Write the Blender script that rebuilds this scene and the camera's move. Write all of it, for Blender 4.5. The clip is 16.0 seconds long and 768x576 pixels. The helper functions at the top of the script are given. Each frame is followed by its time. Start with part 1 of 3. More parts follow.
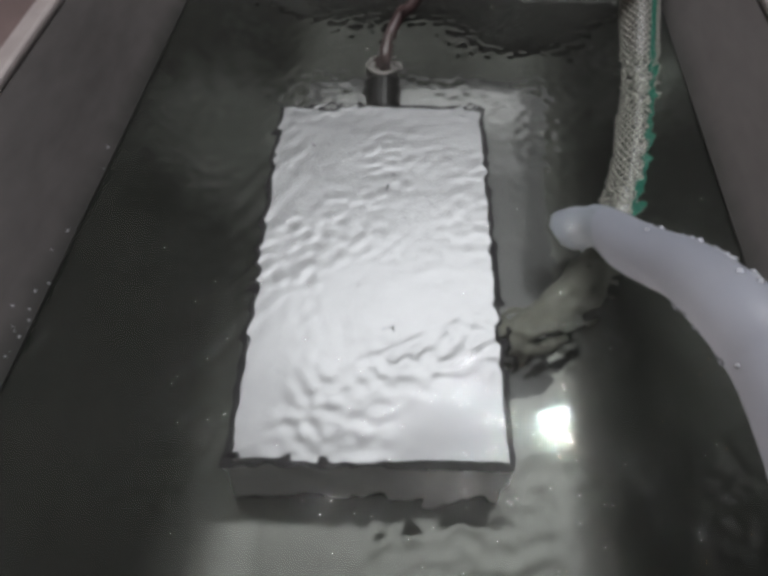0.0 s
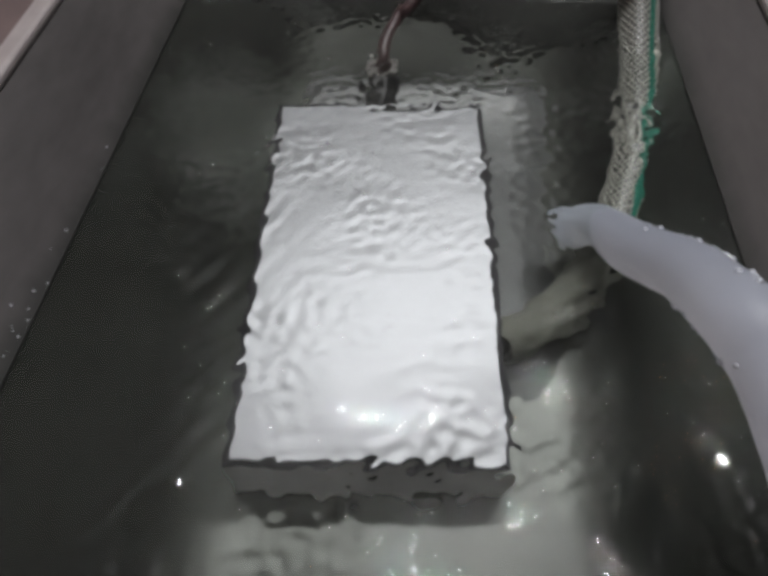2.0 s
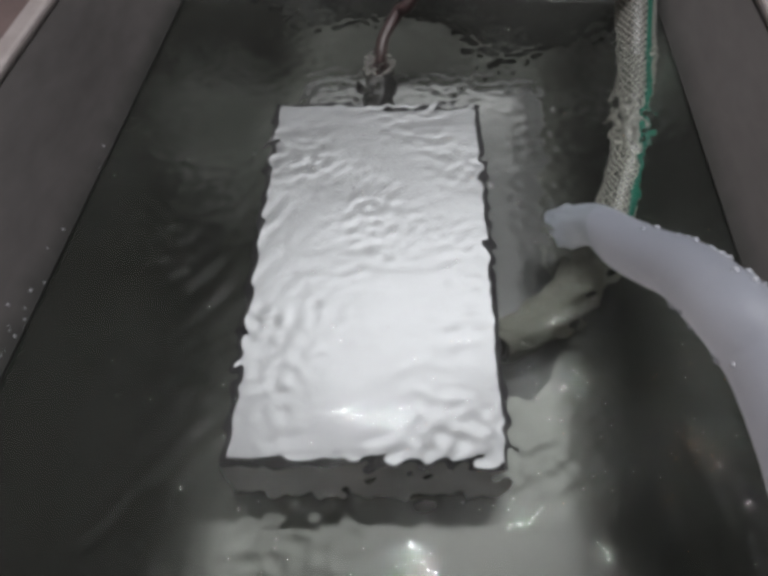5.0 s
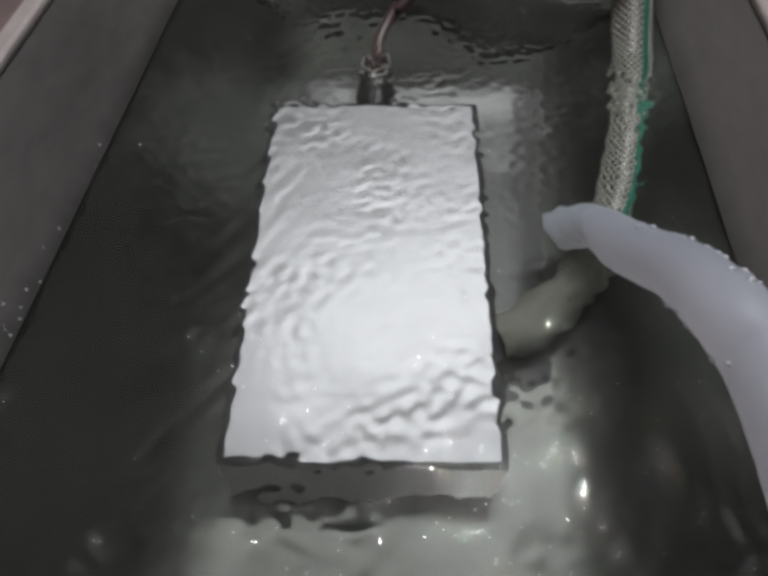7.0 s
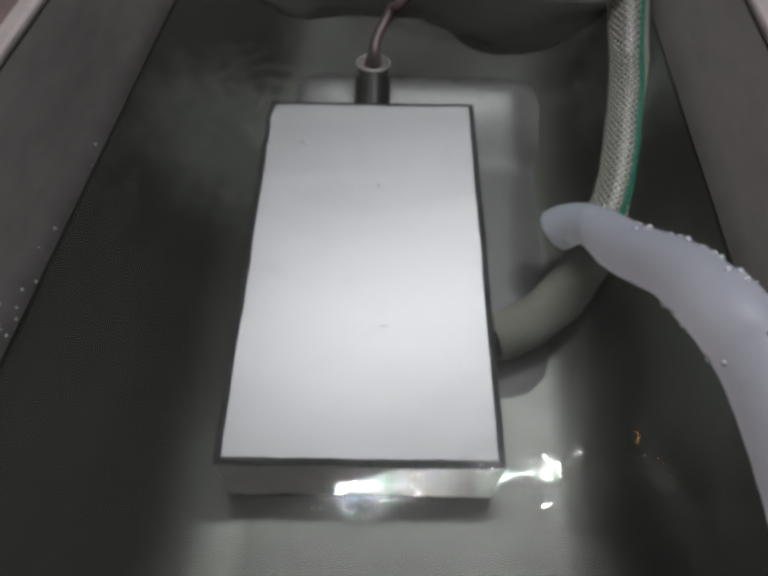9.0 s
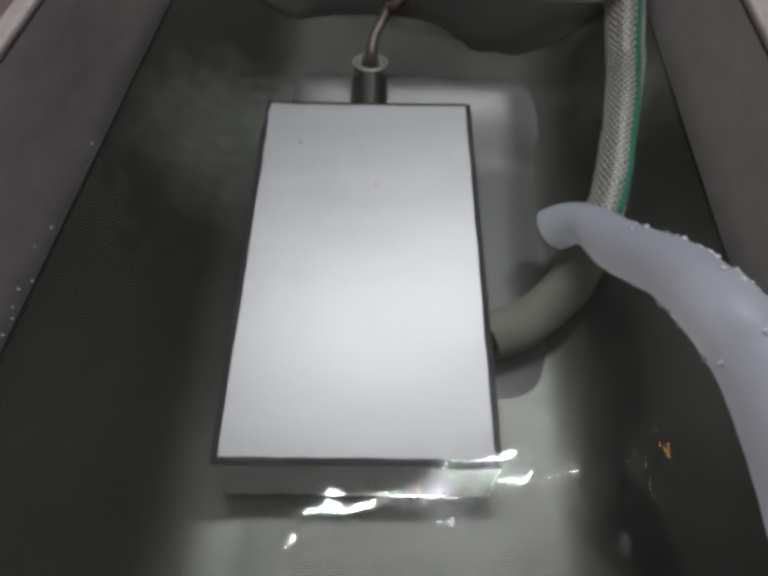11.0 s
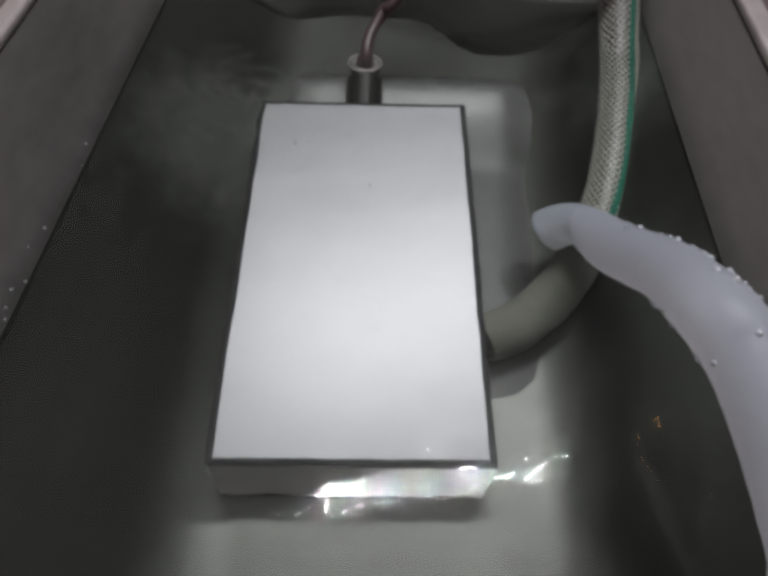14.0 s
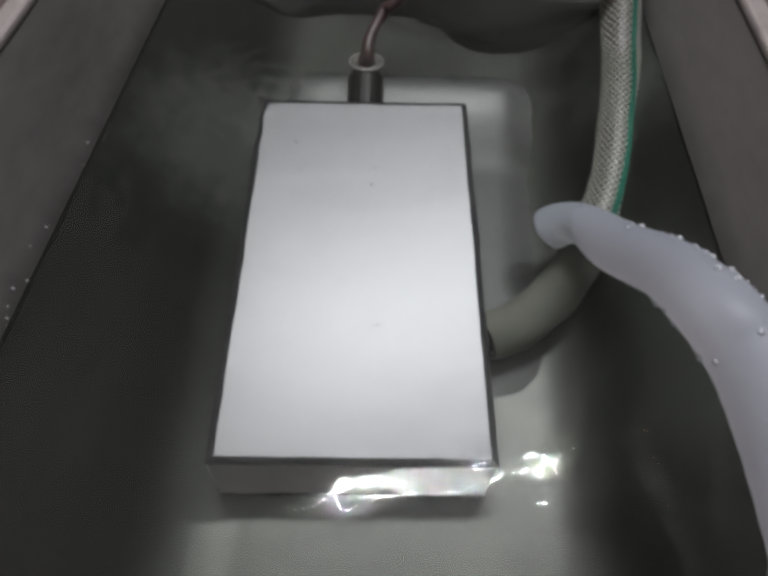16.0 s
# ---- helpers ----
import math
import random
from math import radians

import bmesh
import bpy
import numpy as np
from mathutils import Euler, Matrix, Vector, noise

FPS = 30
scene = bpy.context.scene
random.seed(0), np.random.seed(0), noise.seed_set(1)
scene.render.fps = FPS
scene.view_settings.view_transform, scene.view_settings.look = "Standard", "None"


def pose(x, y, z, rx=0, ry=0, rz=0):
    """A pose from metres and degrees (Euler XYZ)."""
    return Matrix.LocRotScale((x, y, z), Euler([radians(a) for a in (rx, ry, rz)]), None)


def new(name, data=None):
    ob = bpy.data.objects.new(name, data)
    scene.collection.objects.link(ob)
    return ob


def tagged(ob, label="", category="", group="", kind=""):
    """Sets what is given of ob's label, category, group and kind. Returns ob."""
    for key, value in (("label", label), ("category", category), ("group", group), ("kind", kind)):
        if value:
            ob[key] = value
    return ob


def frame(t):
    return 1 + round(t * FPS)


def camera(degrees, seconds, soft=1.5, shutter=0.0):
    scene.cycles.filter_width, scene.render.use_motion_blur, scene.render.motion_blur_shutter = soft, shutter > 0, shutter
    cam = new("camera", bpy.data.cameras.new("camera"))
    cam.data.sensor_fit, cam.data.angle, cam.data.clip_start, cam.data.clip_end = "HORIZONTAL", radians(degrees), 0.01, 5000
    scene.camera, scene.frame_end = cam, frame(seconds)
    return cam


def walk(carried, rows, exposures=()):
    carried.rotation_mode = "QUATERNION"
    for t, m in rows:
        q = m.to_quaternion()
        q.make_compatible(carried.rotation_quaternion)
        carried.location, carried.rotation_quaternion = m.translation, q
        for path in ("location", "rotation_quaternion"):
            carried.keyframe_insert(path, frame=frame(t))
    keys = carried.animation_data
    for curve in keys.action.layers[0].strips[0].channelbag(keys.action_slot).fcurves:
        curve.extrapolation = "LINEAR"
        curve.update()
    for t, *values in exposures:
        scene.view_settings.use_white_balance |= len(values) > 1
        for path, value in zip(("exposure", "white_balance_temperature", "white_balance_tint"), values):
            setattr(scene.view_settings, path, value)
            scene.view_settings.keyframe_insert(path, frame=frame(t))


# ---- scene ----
cam = camera(62.2, 16.0, soft=4.2)
BASE = pose(0, 0, 0.21, 36.2, 0, 3.4)


def seen_from(turn, tilt):
    """The tripod's pose, turned about the camera's own upright and level axes, in degrees."""
    return BASE @ pose(0, 0, 0, tilt, turn, 0)


# seconds, turn and tilt of the slowly drifting camera
DRIFT = [(0.0, 1.63, 0.16), (1.0, 1.63, 0.15), (2.0, 1.54, 0.14), (3.0, 1.42, 0.13), (4.0, 1.34, 0.12), (6.5, 1.24, 0.0),
         (7.0, 1.02, 0.0), (7.5, 0.95, 0.03), (8.0, 0.99, 0.02), (8.5, 0.88, -0.01), (9.0, 0.74, 0.0), (11.5, 0.4, -0.05),
         (12.0, 0.31, -0.03), (12.5, 0.27, -0.01), (13.0, 0.18, 0.0), (13.5, 0.05, 0.0), (14.0, 0.0, 0.0), (15.0, 0.0, 0.0),
         (15.5, 0.03, -0.02), (16.0, 0.12, -0.1)]
walk(cam, [(t, seen_from(a, b)) for t, a, b in DRIFT], exposures=[(0.0, 0.0), (16.0, 0.0)])

# ---- light ----
world = bpy.data.worlds.new("world")
world.use_nodes = True
world.node_tree.nodes["Background"].inputs[0].default_value = (0.5, 0.55, 0.6, 1)
world.node_tree.nodes["Background"].inputs[1].default_value = 0.05
scene.world = world

LAMP_AT, LAMP_TURN = (0.168, 0.612, 1.5), 15.6
lamp_data = bpy.data.lights.new("tube_light", "AREA")
lamp_data.shape, lamp_data.size, lamp_data.size_y = "RECTANGLE", 0.87, 0.008
lamp_data.energy, lamp_data.color = 19.0, (0.97, 0.965, 1.0)
lamp = new("tube_light", lamp_data)
lamp.matrix_world = pose(*LAMP_AT, 0, 0, LAMP_TURN)
# the light that the open tube throws up on the ceiling
glow_data = lamp_data.copy()
glow_data.energy = 22.0
glow = new("tube_light_upward", glow_data)
glow.matrix_world = pose(LAMP_AT[0], LAMP_AT[1], LAMP_AT[2] + 0.03, 180, 0, LAMP_TURN)


# ---- materials ----
def node_material(name):
    m = bpy.data.materials.new(name)
    m.use_nodes = True
    nt = m.node_tree
    return m, nt, nt.nodes["Principled BSDF"]


def node(nt, kind, **values):
    n = nt.nodes.new(kind)
    for key, value in values.items():
        n.inputs[key.replace("_", " ")].default_value = value
    return n


def ramp(nt, source, stops):
    r = nt.nodes.new("ShaderNodeValToRGB")
    while len(r.color_ramp.elements) < len(stops):
        r.color_ramp.elements.new(0.5)
    for e, (p, c) in zip(r.color_ramp.elements, stops):
        e.position, e.color = p, (*c, 1)
    nt.links.new(source, r.inputs[0])
    return r.outputs[0]


def surface(name, dark, light, rough=0.5, metal=0.0, scale=40.0, stretch=(1, 1, 1), spread=0.08, bump=0.1, bump_size=0.0005, coat=0.0):
    """Two scales of mottling in colour, gloss and relief."""
    m, nt, p = node_material(name)
    tc = nt.nodes.new("ShaderNodeTexCoord")
    mp = nt.nodes.new("ShaderNodeMapping")
    mp.inputs["Scale"].default_value = stretch
    nt.links.new(tc.outputs["Object"], mp.inputs[0])
    big = node(nt, "ShaderNodeTexNoise", Scale=scale, Detail=5.0, Roughness=0.6)
    fine = node(nt, "ShaderNodeTexNoise", Scale=scale * 14, Detail=3.0)
    for n in (big, fine):
        nt.links.new(mp.outputs[0], n.inputs["Vector"])
    mix = nt.nodes.new("ShaderNodeMix")
    mix.inputs[0].default_value = 0.3
    nt.links.new(big.outputs[0], mix.inputs[2])
    nt.links.new(fine.outputs[0], mix.inputs[3])
    nt.links.new(ramp(nt, mix.outputs[0], [(0.35, dark), (0.65, light)]), p.inputs["Base Color"])
    rr = nt.nodes.new("ShaderNodeMapRange")
    rr.inputs[3].default_value, rr.inputs[4].default_value = rough - spread, rough + spread
    nt.links.new(mix.outputs[0], rr.inputs[0])
    nt.links.new(rr.outputs[0], p.inputs["Roughness"])
    b = node(nt, "ShaderNodeBump", Strength=bump, Distance=bump_size)
    nt.links.new(fine.outputs[0], b.inputs["Height"])
    nt.links.new(b.outputs[0], p.inputs["Normal"])
    p.inputs["Metallic"].default_value = metal
    p.inputs["Coat Weight"].default_value = coat
    return m


def lit_end(m, pale, y0, y1, y2, y3):
    """A lit band painted across the plate where its end turns up, uneven along its edges."""
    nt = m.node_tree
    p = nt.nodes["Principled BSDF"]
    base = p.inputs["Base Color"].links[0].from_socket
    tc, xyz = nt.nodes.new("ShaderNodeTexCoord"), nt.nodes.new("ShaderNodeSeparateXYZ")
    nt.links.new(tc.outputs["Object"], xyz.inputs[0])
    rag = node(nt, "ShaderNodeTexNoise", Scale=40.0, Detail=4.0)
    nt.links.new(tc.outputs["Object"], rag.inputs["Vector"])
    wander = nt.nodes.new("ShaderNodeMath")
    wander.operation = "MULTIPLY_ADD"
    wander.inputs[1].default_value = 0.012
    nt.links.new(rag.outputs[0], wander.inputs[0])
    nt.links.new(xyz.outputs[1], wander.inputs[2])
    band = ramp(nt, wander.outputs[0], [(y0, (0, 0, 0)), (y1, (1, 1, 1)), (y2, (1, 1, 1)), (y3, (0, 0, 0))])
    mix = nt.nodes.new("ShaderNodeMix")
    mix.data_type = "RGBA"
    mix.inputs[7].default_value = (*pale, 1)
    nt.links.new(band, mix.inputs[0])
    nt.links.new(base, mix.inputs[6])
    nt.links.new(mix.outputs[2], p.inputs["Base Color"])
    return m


BUBBLE = surface("bubble_dark", (0.03, 0.03, 0.035), (0.06, 0.06, 0.065), 0.2, 0.0, 200)
BULKHEAD = surface("bulkhead_dark", (0.0115, 0.013, 0.0105), (0.023, 0.0245, 0.021), 0.6, 0.3, 20)
TANK_STEEL = surface("tank_steel", (0.014, 0.0155, 0.0125), (0.030, 0.032, 0.027), 0.365, 0.8, 18, (1, 0.25, 1), 0.05)
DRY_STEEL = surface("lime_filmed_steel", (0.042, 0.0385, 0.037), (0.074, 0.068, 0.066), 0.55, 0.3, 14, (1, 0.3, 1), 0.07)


def level_lit(m, dark, light, metal, low, high):
    """Light put into the colour where the surface lies level; it thins out on the slopes."""
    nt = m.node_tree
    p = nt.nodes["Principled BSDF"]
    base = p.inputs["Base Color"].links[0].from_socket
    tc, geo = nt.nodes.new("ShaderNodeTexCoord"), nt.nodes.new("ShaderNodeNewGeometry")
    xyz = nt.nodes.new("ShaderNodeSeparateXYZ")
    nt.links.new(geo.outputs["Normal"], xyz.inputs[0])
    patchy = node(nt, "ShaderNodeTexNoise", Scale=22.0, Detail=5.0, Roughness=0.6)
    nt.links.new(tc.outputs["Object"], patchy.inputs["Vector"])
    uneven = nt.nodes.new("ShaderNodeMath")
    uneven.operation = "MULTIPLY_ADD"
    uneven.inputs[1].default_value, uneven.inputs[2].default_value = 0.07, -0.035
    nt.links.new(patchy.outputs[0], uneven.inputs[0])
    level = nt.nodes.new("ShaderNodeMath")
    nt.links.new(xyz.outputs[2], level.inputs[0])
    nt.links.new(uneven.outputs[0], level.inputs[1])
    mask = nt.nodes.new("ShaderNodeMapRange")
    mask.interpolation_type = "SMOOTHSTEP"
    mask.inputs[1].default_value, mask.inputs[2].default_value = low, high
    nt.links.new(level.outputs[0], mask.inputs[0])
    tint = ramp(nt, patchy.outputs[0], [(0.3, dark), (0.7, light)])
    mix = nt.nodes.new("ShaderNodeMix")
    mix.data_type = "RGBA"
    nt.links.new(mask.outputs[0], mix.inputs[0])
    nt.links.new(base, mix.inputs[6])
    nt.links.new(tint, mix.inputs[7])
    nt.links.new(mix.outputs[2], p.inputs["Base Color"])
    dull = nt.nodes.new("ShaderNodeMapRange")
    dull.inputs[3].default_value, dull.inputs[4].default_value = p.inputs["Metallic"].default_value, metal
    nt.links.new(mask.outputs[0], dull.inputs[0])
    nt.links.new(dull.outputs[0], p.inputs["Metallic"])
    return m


def brightened(m, pale, spots):
    """Reflected light painted as pale patches on the steel round places, (x, y, z, reach), fading out unevenly."""
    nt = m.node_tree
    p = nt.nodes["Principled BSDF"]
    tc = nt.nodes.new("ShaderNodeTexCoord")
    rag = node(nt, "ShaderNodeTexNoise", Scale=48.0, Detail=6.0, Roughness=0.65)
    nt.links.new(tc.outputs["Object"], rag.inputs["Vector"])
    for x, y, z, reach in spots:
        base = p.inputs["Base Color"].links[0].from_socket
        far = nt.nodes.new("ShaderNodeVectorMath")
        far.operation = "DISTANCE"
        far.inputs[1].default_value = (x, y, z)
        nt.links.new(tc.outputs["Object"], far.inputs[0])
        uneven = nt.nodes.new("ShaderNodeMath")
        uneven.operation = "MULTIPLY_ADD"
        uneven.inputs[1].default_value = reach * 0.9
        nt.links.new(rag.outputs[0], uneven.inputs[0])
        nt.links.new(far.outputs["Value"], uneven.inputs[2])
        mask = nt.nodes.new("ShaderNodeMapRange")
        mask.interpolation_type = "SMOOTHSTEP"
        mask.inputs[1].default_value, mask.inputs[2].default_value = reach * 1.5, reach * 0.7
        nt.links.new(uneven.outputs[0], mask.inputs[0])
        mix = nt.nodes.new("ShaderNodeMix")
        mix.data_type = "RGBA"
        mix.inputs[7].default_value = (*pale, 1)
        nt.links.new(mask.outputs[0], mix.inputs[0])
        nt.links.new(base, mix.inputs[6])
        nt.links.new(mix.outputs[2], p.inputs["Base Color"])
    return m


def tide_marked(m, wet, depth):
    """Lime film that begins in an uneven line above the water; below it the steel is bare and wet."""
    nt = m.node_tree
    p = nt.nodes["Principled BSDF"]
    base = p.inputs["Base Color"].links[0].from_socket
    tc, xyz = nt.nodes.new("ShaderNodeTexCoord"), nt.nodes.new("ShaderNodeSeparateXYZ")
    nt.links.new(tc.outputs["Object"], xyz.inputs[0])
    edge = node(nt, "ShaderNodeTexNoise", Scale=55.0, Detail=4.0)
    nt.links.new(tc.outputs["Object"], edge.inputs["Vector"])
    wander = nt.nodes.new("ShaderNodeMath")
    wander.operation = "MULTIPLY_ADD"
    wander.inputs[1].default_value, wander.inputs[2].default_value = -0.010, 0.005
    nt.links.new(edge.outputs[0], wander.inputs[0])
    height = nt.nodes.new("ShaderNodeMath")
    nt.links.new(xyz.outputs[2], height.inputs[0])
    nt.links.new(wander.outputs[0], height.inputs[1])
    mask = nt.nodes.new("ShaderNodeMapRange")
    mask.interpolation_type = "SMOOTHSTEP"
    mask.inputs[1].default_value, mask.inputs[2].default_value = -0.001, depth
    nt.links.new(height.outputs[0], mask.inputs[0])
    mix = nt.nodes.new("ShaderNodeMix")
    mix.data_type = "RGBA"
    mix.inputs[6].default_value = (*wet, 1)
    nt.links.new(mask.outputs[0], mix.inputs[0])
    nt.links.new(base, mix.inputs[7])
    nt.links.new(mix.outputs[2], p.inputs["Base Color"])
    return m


# paler floor, darker slopes: light from above painted into the steel
level_lit(TANK_STEEL, (0.025, 0.0275, 0.0225), (0.042, 0.045, 0.038), 0.5, 0.66, 0.985)
# painted brightening of the slopes, right and left of the box
brightened(TANK_STEEL, (0.115, 0.122, 0.110), [(0.132, 0.34, -0.01, 0.085), (-0.105, 0.275, -0.045, 0.075)])
brightened(TANK_STEEL, (0.075, 0.080, 0.070), [(0.115, 0.14, -0.035, 0.09)])
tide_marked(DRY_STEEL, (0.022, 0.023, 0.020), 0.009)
# lime-filmed steel again, lightened for the side that gets more light
LIT_LIMED_STEEL = tide_marked(surface("lit_limed_steel", (0.095, 0.088, 0.086), (0.135, 0.126, 0.122), 0.55, 0.3, 14, (1, 0.3, 1), 0.07), (0.062, 0.062, 0.058), 0.012)
RIM_STEEL = surface("rim_steel", (0.36, 0.32, 0.31), (0.46, 0.42, 0.41), 0.4, 0.5, 60)
BOX_METAL = surface("box_metal", (0.142, 0.144, 0.149), (0.162, 0.164, 0.169), 0.345, 0.43, 30, (0.4, 2.2, 1), 0.04, 0.05, 0.0002)
BEVEL_BLACK = surface("dark_bevel", (0.003, 0.0027, 0.004), (0.008, 0.007, 0.0095), 0.6, 0.0, 150)
SIDE_METAL = surface("side_metal", (0.60, 0.60, 0.62), (0.70, 0.70, 0.72), 0.45, 0.2, 40)
COLLAR_STEEL = surface("collar_steel", (0.05, 0.045, 0.042), (0.10, 0.095, 0.09), 0.45, 0.9, 90)
# haze of the deep water, put into the lower hose's colours
MURK = surface("murk_film", (0.075, 0.077, 0.062), (0.11, 0.112, 0.092), 0.8, 0.0, 70)
BRAID_MURKY = surface("murky_thread", (0.080, 0.082, 0.067), (0.11, 0.112, 0.093), 0.6, 0.0, 300)
# the brightness of the upturned end is part of the plate's colour
PLATE_GREY = lit_end(surface("plate_grey", (0.030, 0.032, 0.030), (0.043, 0.045, 0.043), 0.5, 0.2, 30), (0.105, 0.107, 0.105), 0.286, 0.312, 0.332, 0.350)
BLACK_PLASTIC = surface("black_plastic", (0.003, 0.003, 0.003), (0.008, 0.0075, 0.0075), 0.3, 0.0, 120)
BRIGHT_STEEL = surface("bright_steel", (0.36, 0.34, 0.32), (0.50, 0.48, 0.46), 0.3, 0.6, 90)
CABLE_RED = surface("cable_jacket", (0.028, 0.015, 0.015), (0.05, 0.026, 0.025), 0.42, 0.0, 100)
BRAID_WHITE = surface("braid_thread", (0.27, 0.26, 0.235), (0.36, 0.35, 0.32), 0.5, 0.0, 300)
HOSE_CORE = surface("hose_core", (0.016, 0.017, 0.014), (0.028, 0.029, 0.025), 0.4, 0.0, 60)
STRIPE_GREEN = surface("stripe_green", (0.0, 0.085, 0.058), (0.005, 0.12, 0.08), 0.35, 0.0, 80)
WALL_PAINT = surface("wall_paint", (0.22, 0.21, 0.205), (0.27, 0.26, 0.25), 0.8, 0.0, 2.5)
PALE_PAINT = surface("pale_paint", (0.74, 0.68, 0.66), (0.80, 0.74, 0.72), 0.8, 0.0, 2.5)
CEILING_PAINT = surface("ceiling_paint", (0.68, 0.67, 0.66), (0.74, 0.73, 0.72), 0.85, 0.0, 2.5)
FLOOR_GREY = surface("floor_concrete", (0.16, 0.155, 0.15), (0.24, 0.23, 0.22), 0.7, 0.0, 3)
BENCH_TOP = surface("bench_top", (0.10, 0.072, 0.068), (0.14, 0.10, 0.094), 0.55, 0.0, 20)
LAMP_WHITE = surface("lamp_white", (0.75, 0.75, 0.75), (0.8, 0.8, 0.8), 0.4, 0.0, 30)


def make_water():
    m, nt, p = node_material("water")
    nt.nodes.remove(p)
    g = nt.nodes.new("ShaderNodeBsdfGlass")
    g.inputs["Color"].default_value = (0.93, 0.95, 0.93, 1)
    g.inputs["IOR"].default_value, g.inputs["Roughness"].default_value = 1.333, 0.0
    # fine silt hanging in the water
    murk = nt.nodes.new("ShaderNodeBsdfDiffuse")
    murk.inputs["Color"].default_value = (0.40, 0.41, 0.375, 1)
    mix = nt.nodes.new("ShaderNodeMixShader")
    mix.inputs[0].default_value = 0.014
    nt.links.new(g.outputs[0], mix.inputs[1])
    nt.links.new(murk.outputs[0], mix.inputs[2])
    nt.links.new(mix.outputs[0], nt.nodes["Material Output"].inputs[0])
    return m


def make_jacket():
    m, nt, p = node_material("clear_jacket")
    nt.nodes.remove(p)
    clear, gloss, mix, edge = (nt.nodes.new("ShaderNode" + k) for k in ("BsdfTransparent", "BsdfGlossy", "MixShader", "Fresnel"))
    clear.inputs[0].default_value = (0.93, 0.95, 0.92, 1)
    gloss.inputs["Roughness"].default_value = 0.42
    edge.inputs[0].default_value = 1.33
    nt.links.new(edge.outputs[0], mix.inputs[0])
    nt.links.new(clear.outputs[0], mix.inputs[1])
    nt.links.new(gloss.outputs[0], mix.inputs[2])
    nt.links.new(mix.outputs[0], nt.nodes["Material Output"].inputs[0])
    return m


def make_silicone():
    m = surface("silicone", (0.39, 0.44, 0.53), (0.45, 0.50, 0.59), 0.42, 0.0, 45, (1, 1, 1), 0.06, 0.15, 0.0004)
    nt = m.node_tree
    p = nt.nodes["Principled BSDF"]
    thin, mix = nt.nodes.new("ShaderNodeBsdfTranslucent"), nt.nodes.new("ShaderNodeMixShader")
    thin.inputs[0].default_value = (0.86, 0.85, 0.86, 1)
    mix.inputs[0].default_value = 0.64
    nt.links.new(p.outputs[0], mix.inputs[1])
    nt.links.new(thin.outputs[0], mix.inputs[2])
    nt.links.new(mix.outputs[0], nt.nodes["Material Output"].inputs[0])
    return m


def make_bore():
    """The tube's smooth clear inner skin."""
    m, nt, p = node_material("clear_bore")
    clear = nt.nodes.new("ShaderNodeBsdfTransparent")
    clear.inputs[0].default_value = (0.97, 0.965, 0.96, 1)
    nt.nodes.remove(p)
    nt.links.new(clear.outputs[0], nt.nodes["Material Output"].inputs[0])
    return m


def make_glow(name, colour, strength):
    m, nt, p = node_material(name)
    p.inputs["Base Color"].default_value = (0.8, 0.7, 0.6, 1)
    p.inputs["Emission Color"].default_value = (*colour, 1)
    p.inputs["Emission Strength"].default_value = strength
    return m


WARM_GLOW = make_glow("warm_glow", (1.0, 0.45, 0.12), 9.0)
WATER, JACKET, SILICONE, BORE = make_water(), make_jacket(), make_silicone(), make_bore()
DROP = bpy.data.materials.new("droplet")
DROP.use_nodes = True
DROP.node_tree.nodes["Principled BSDF"].inputs["Base Color"].default_value = (0.85, 0.88, 0.92, 1)
DROP.node_tree.nodes["Principled BSDF"].inputs["Roughness"].default_value = 0.05
DROP.node_tree.nodes["Principled BSDF"].inputs["Transmission Weight"].default_value = 0.6
DROP.node_tree.nodes["Principled BSDF"].inputs["IOR"].default_value = 1.333


# ---- mesh helpers ----
def part(name, bm, material, parent=None, label="", smooth=False):
    """Links a bmesh as one mesh object, under a thing or a part."""
    bmesh.ops.recalc_face_normals(bm, faces=bm.faces)
    me = bpy.data.meshes.new(name)
    bm.to_mesh(me)
    bm.free()
    me.materials.append(material)
    if smooth:
        for f in me.polygons:
            f.use_smooth = True
    ob = new(name, me)
    ob.parent = parent
    if label:
        ob["label"] = label
    return ob


def thing(name, m, label, category, **tags):
    ob = new(name)
    ob.empty_display_size = 0.02
    ob.matrix_world = m
    return tagged(ob, label, category, **tags)


def box(x0, y0, z0, x1, y1, z1, bevel=0.0, segments=2):
    bm = bmesh.new()
    bmesh.ops.create_cube(bm, size=1)
    for v in bm.verts:
        v.co = Vector(((x0, x1)[v.co.x > 0], (y0, y1)[v.co.y > 0], (z0, z1)[v.co.z > 0]))
    if bevel:
        bmesh.ops.bevel(bm, geom=bm.edges[:], offset=bevel, segments=segments, affect="EDGES", profile=0.5)
    return bm


def smooth_path(points, steps):
    """A Catmull-Rom line through the points."""
    pts = [Vector(p) for p in points]
    pts = [2 * pts[0] - pts[1]] + pts + [2 * pts[-1] - pts[-2]]
    out = []
    for i in range(1, len(pts) - 2):
        a, b, c, d = pts[i - 1:i + 3]
        for k in range(steps):
            u = k / steps
            out.append(0.5 * (2 * b + (c - a) * u + (2 * a - 5 * b + 4 * c - d) * u * u + (3 * b - a - 3 * c + d) * u ** 3))
    return out + [pts[-2]]


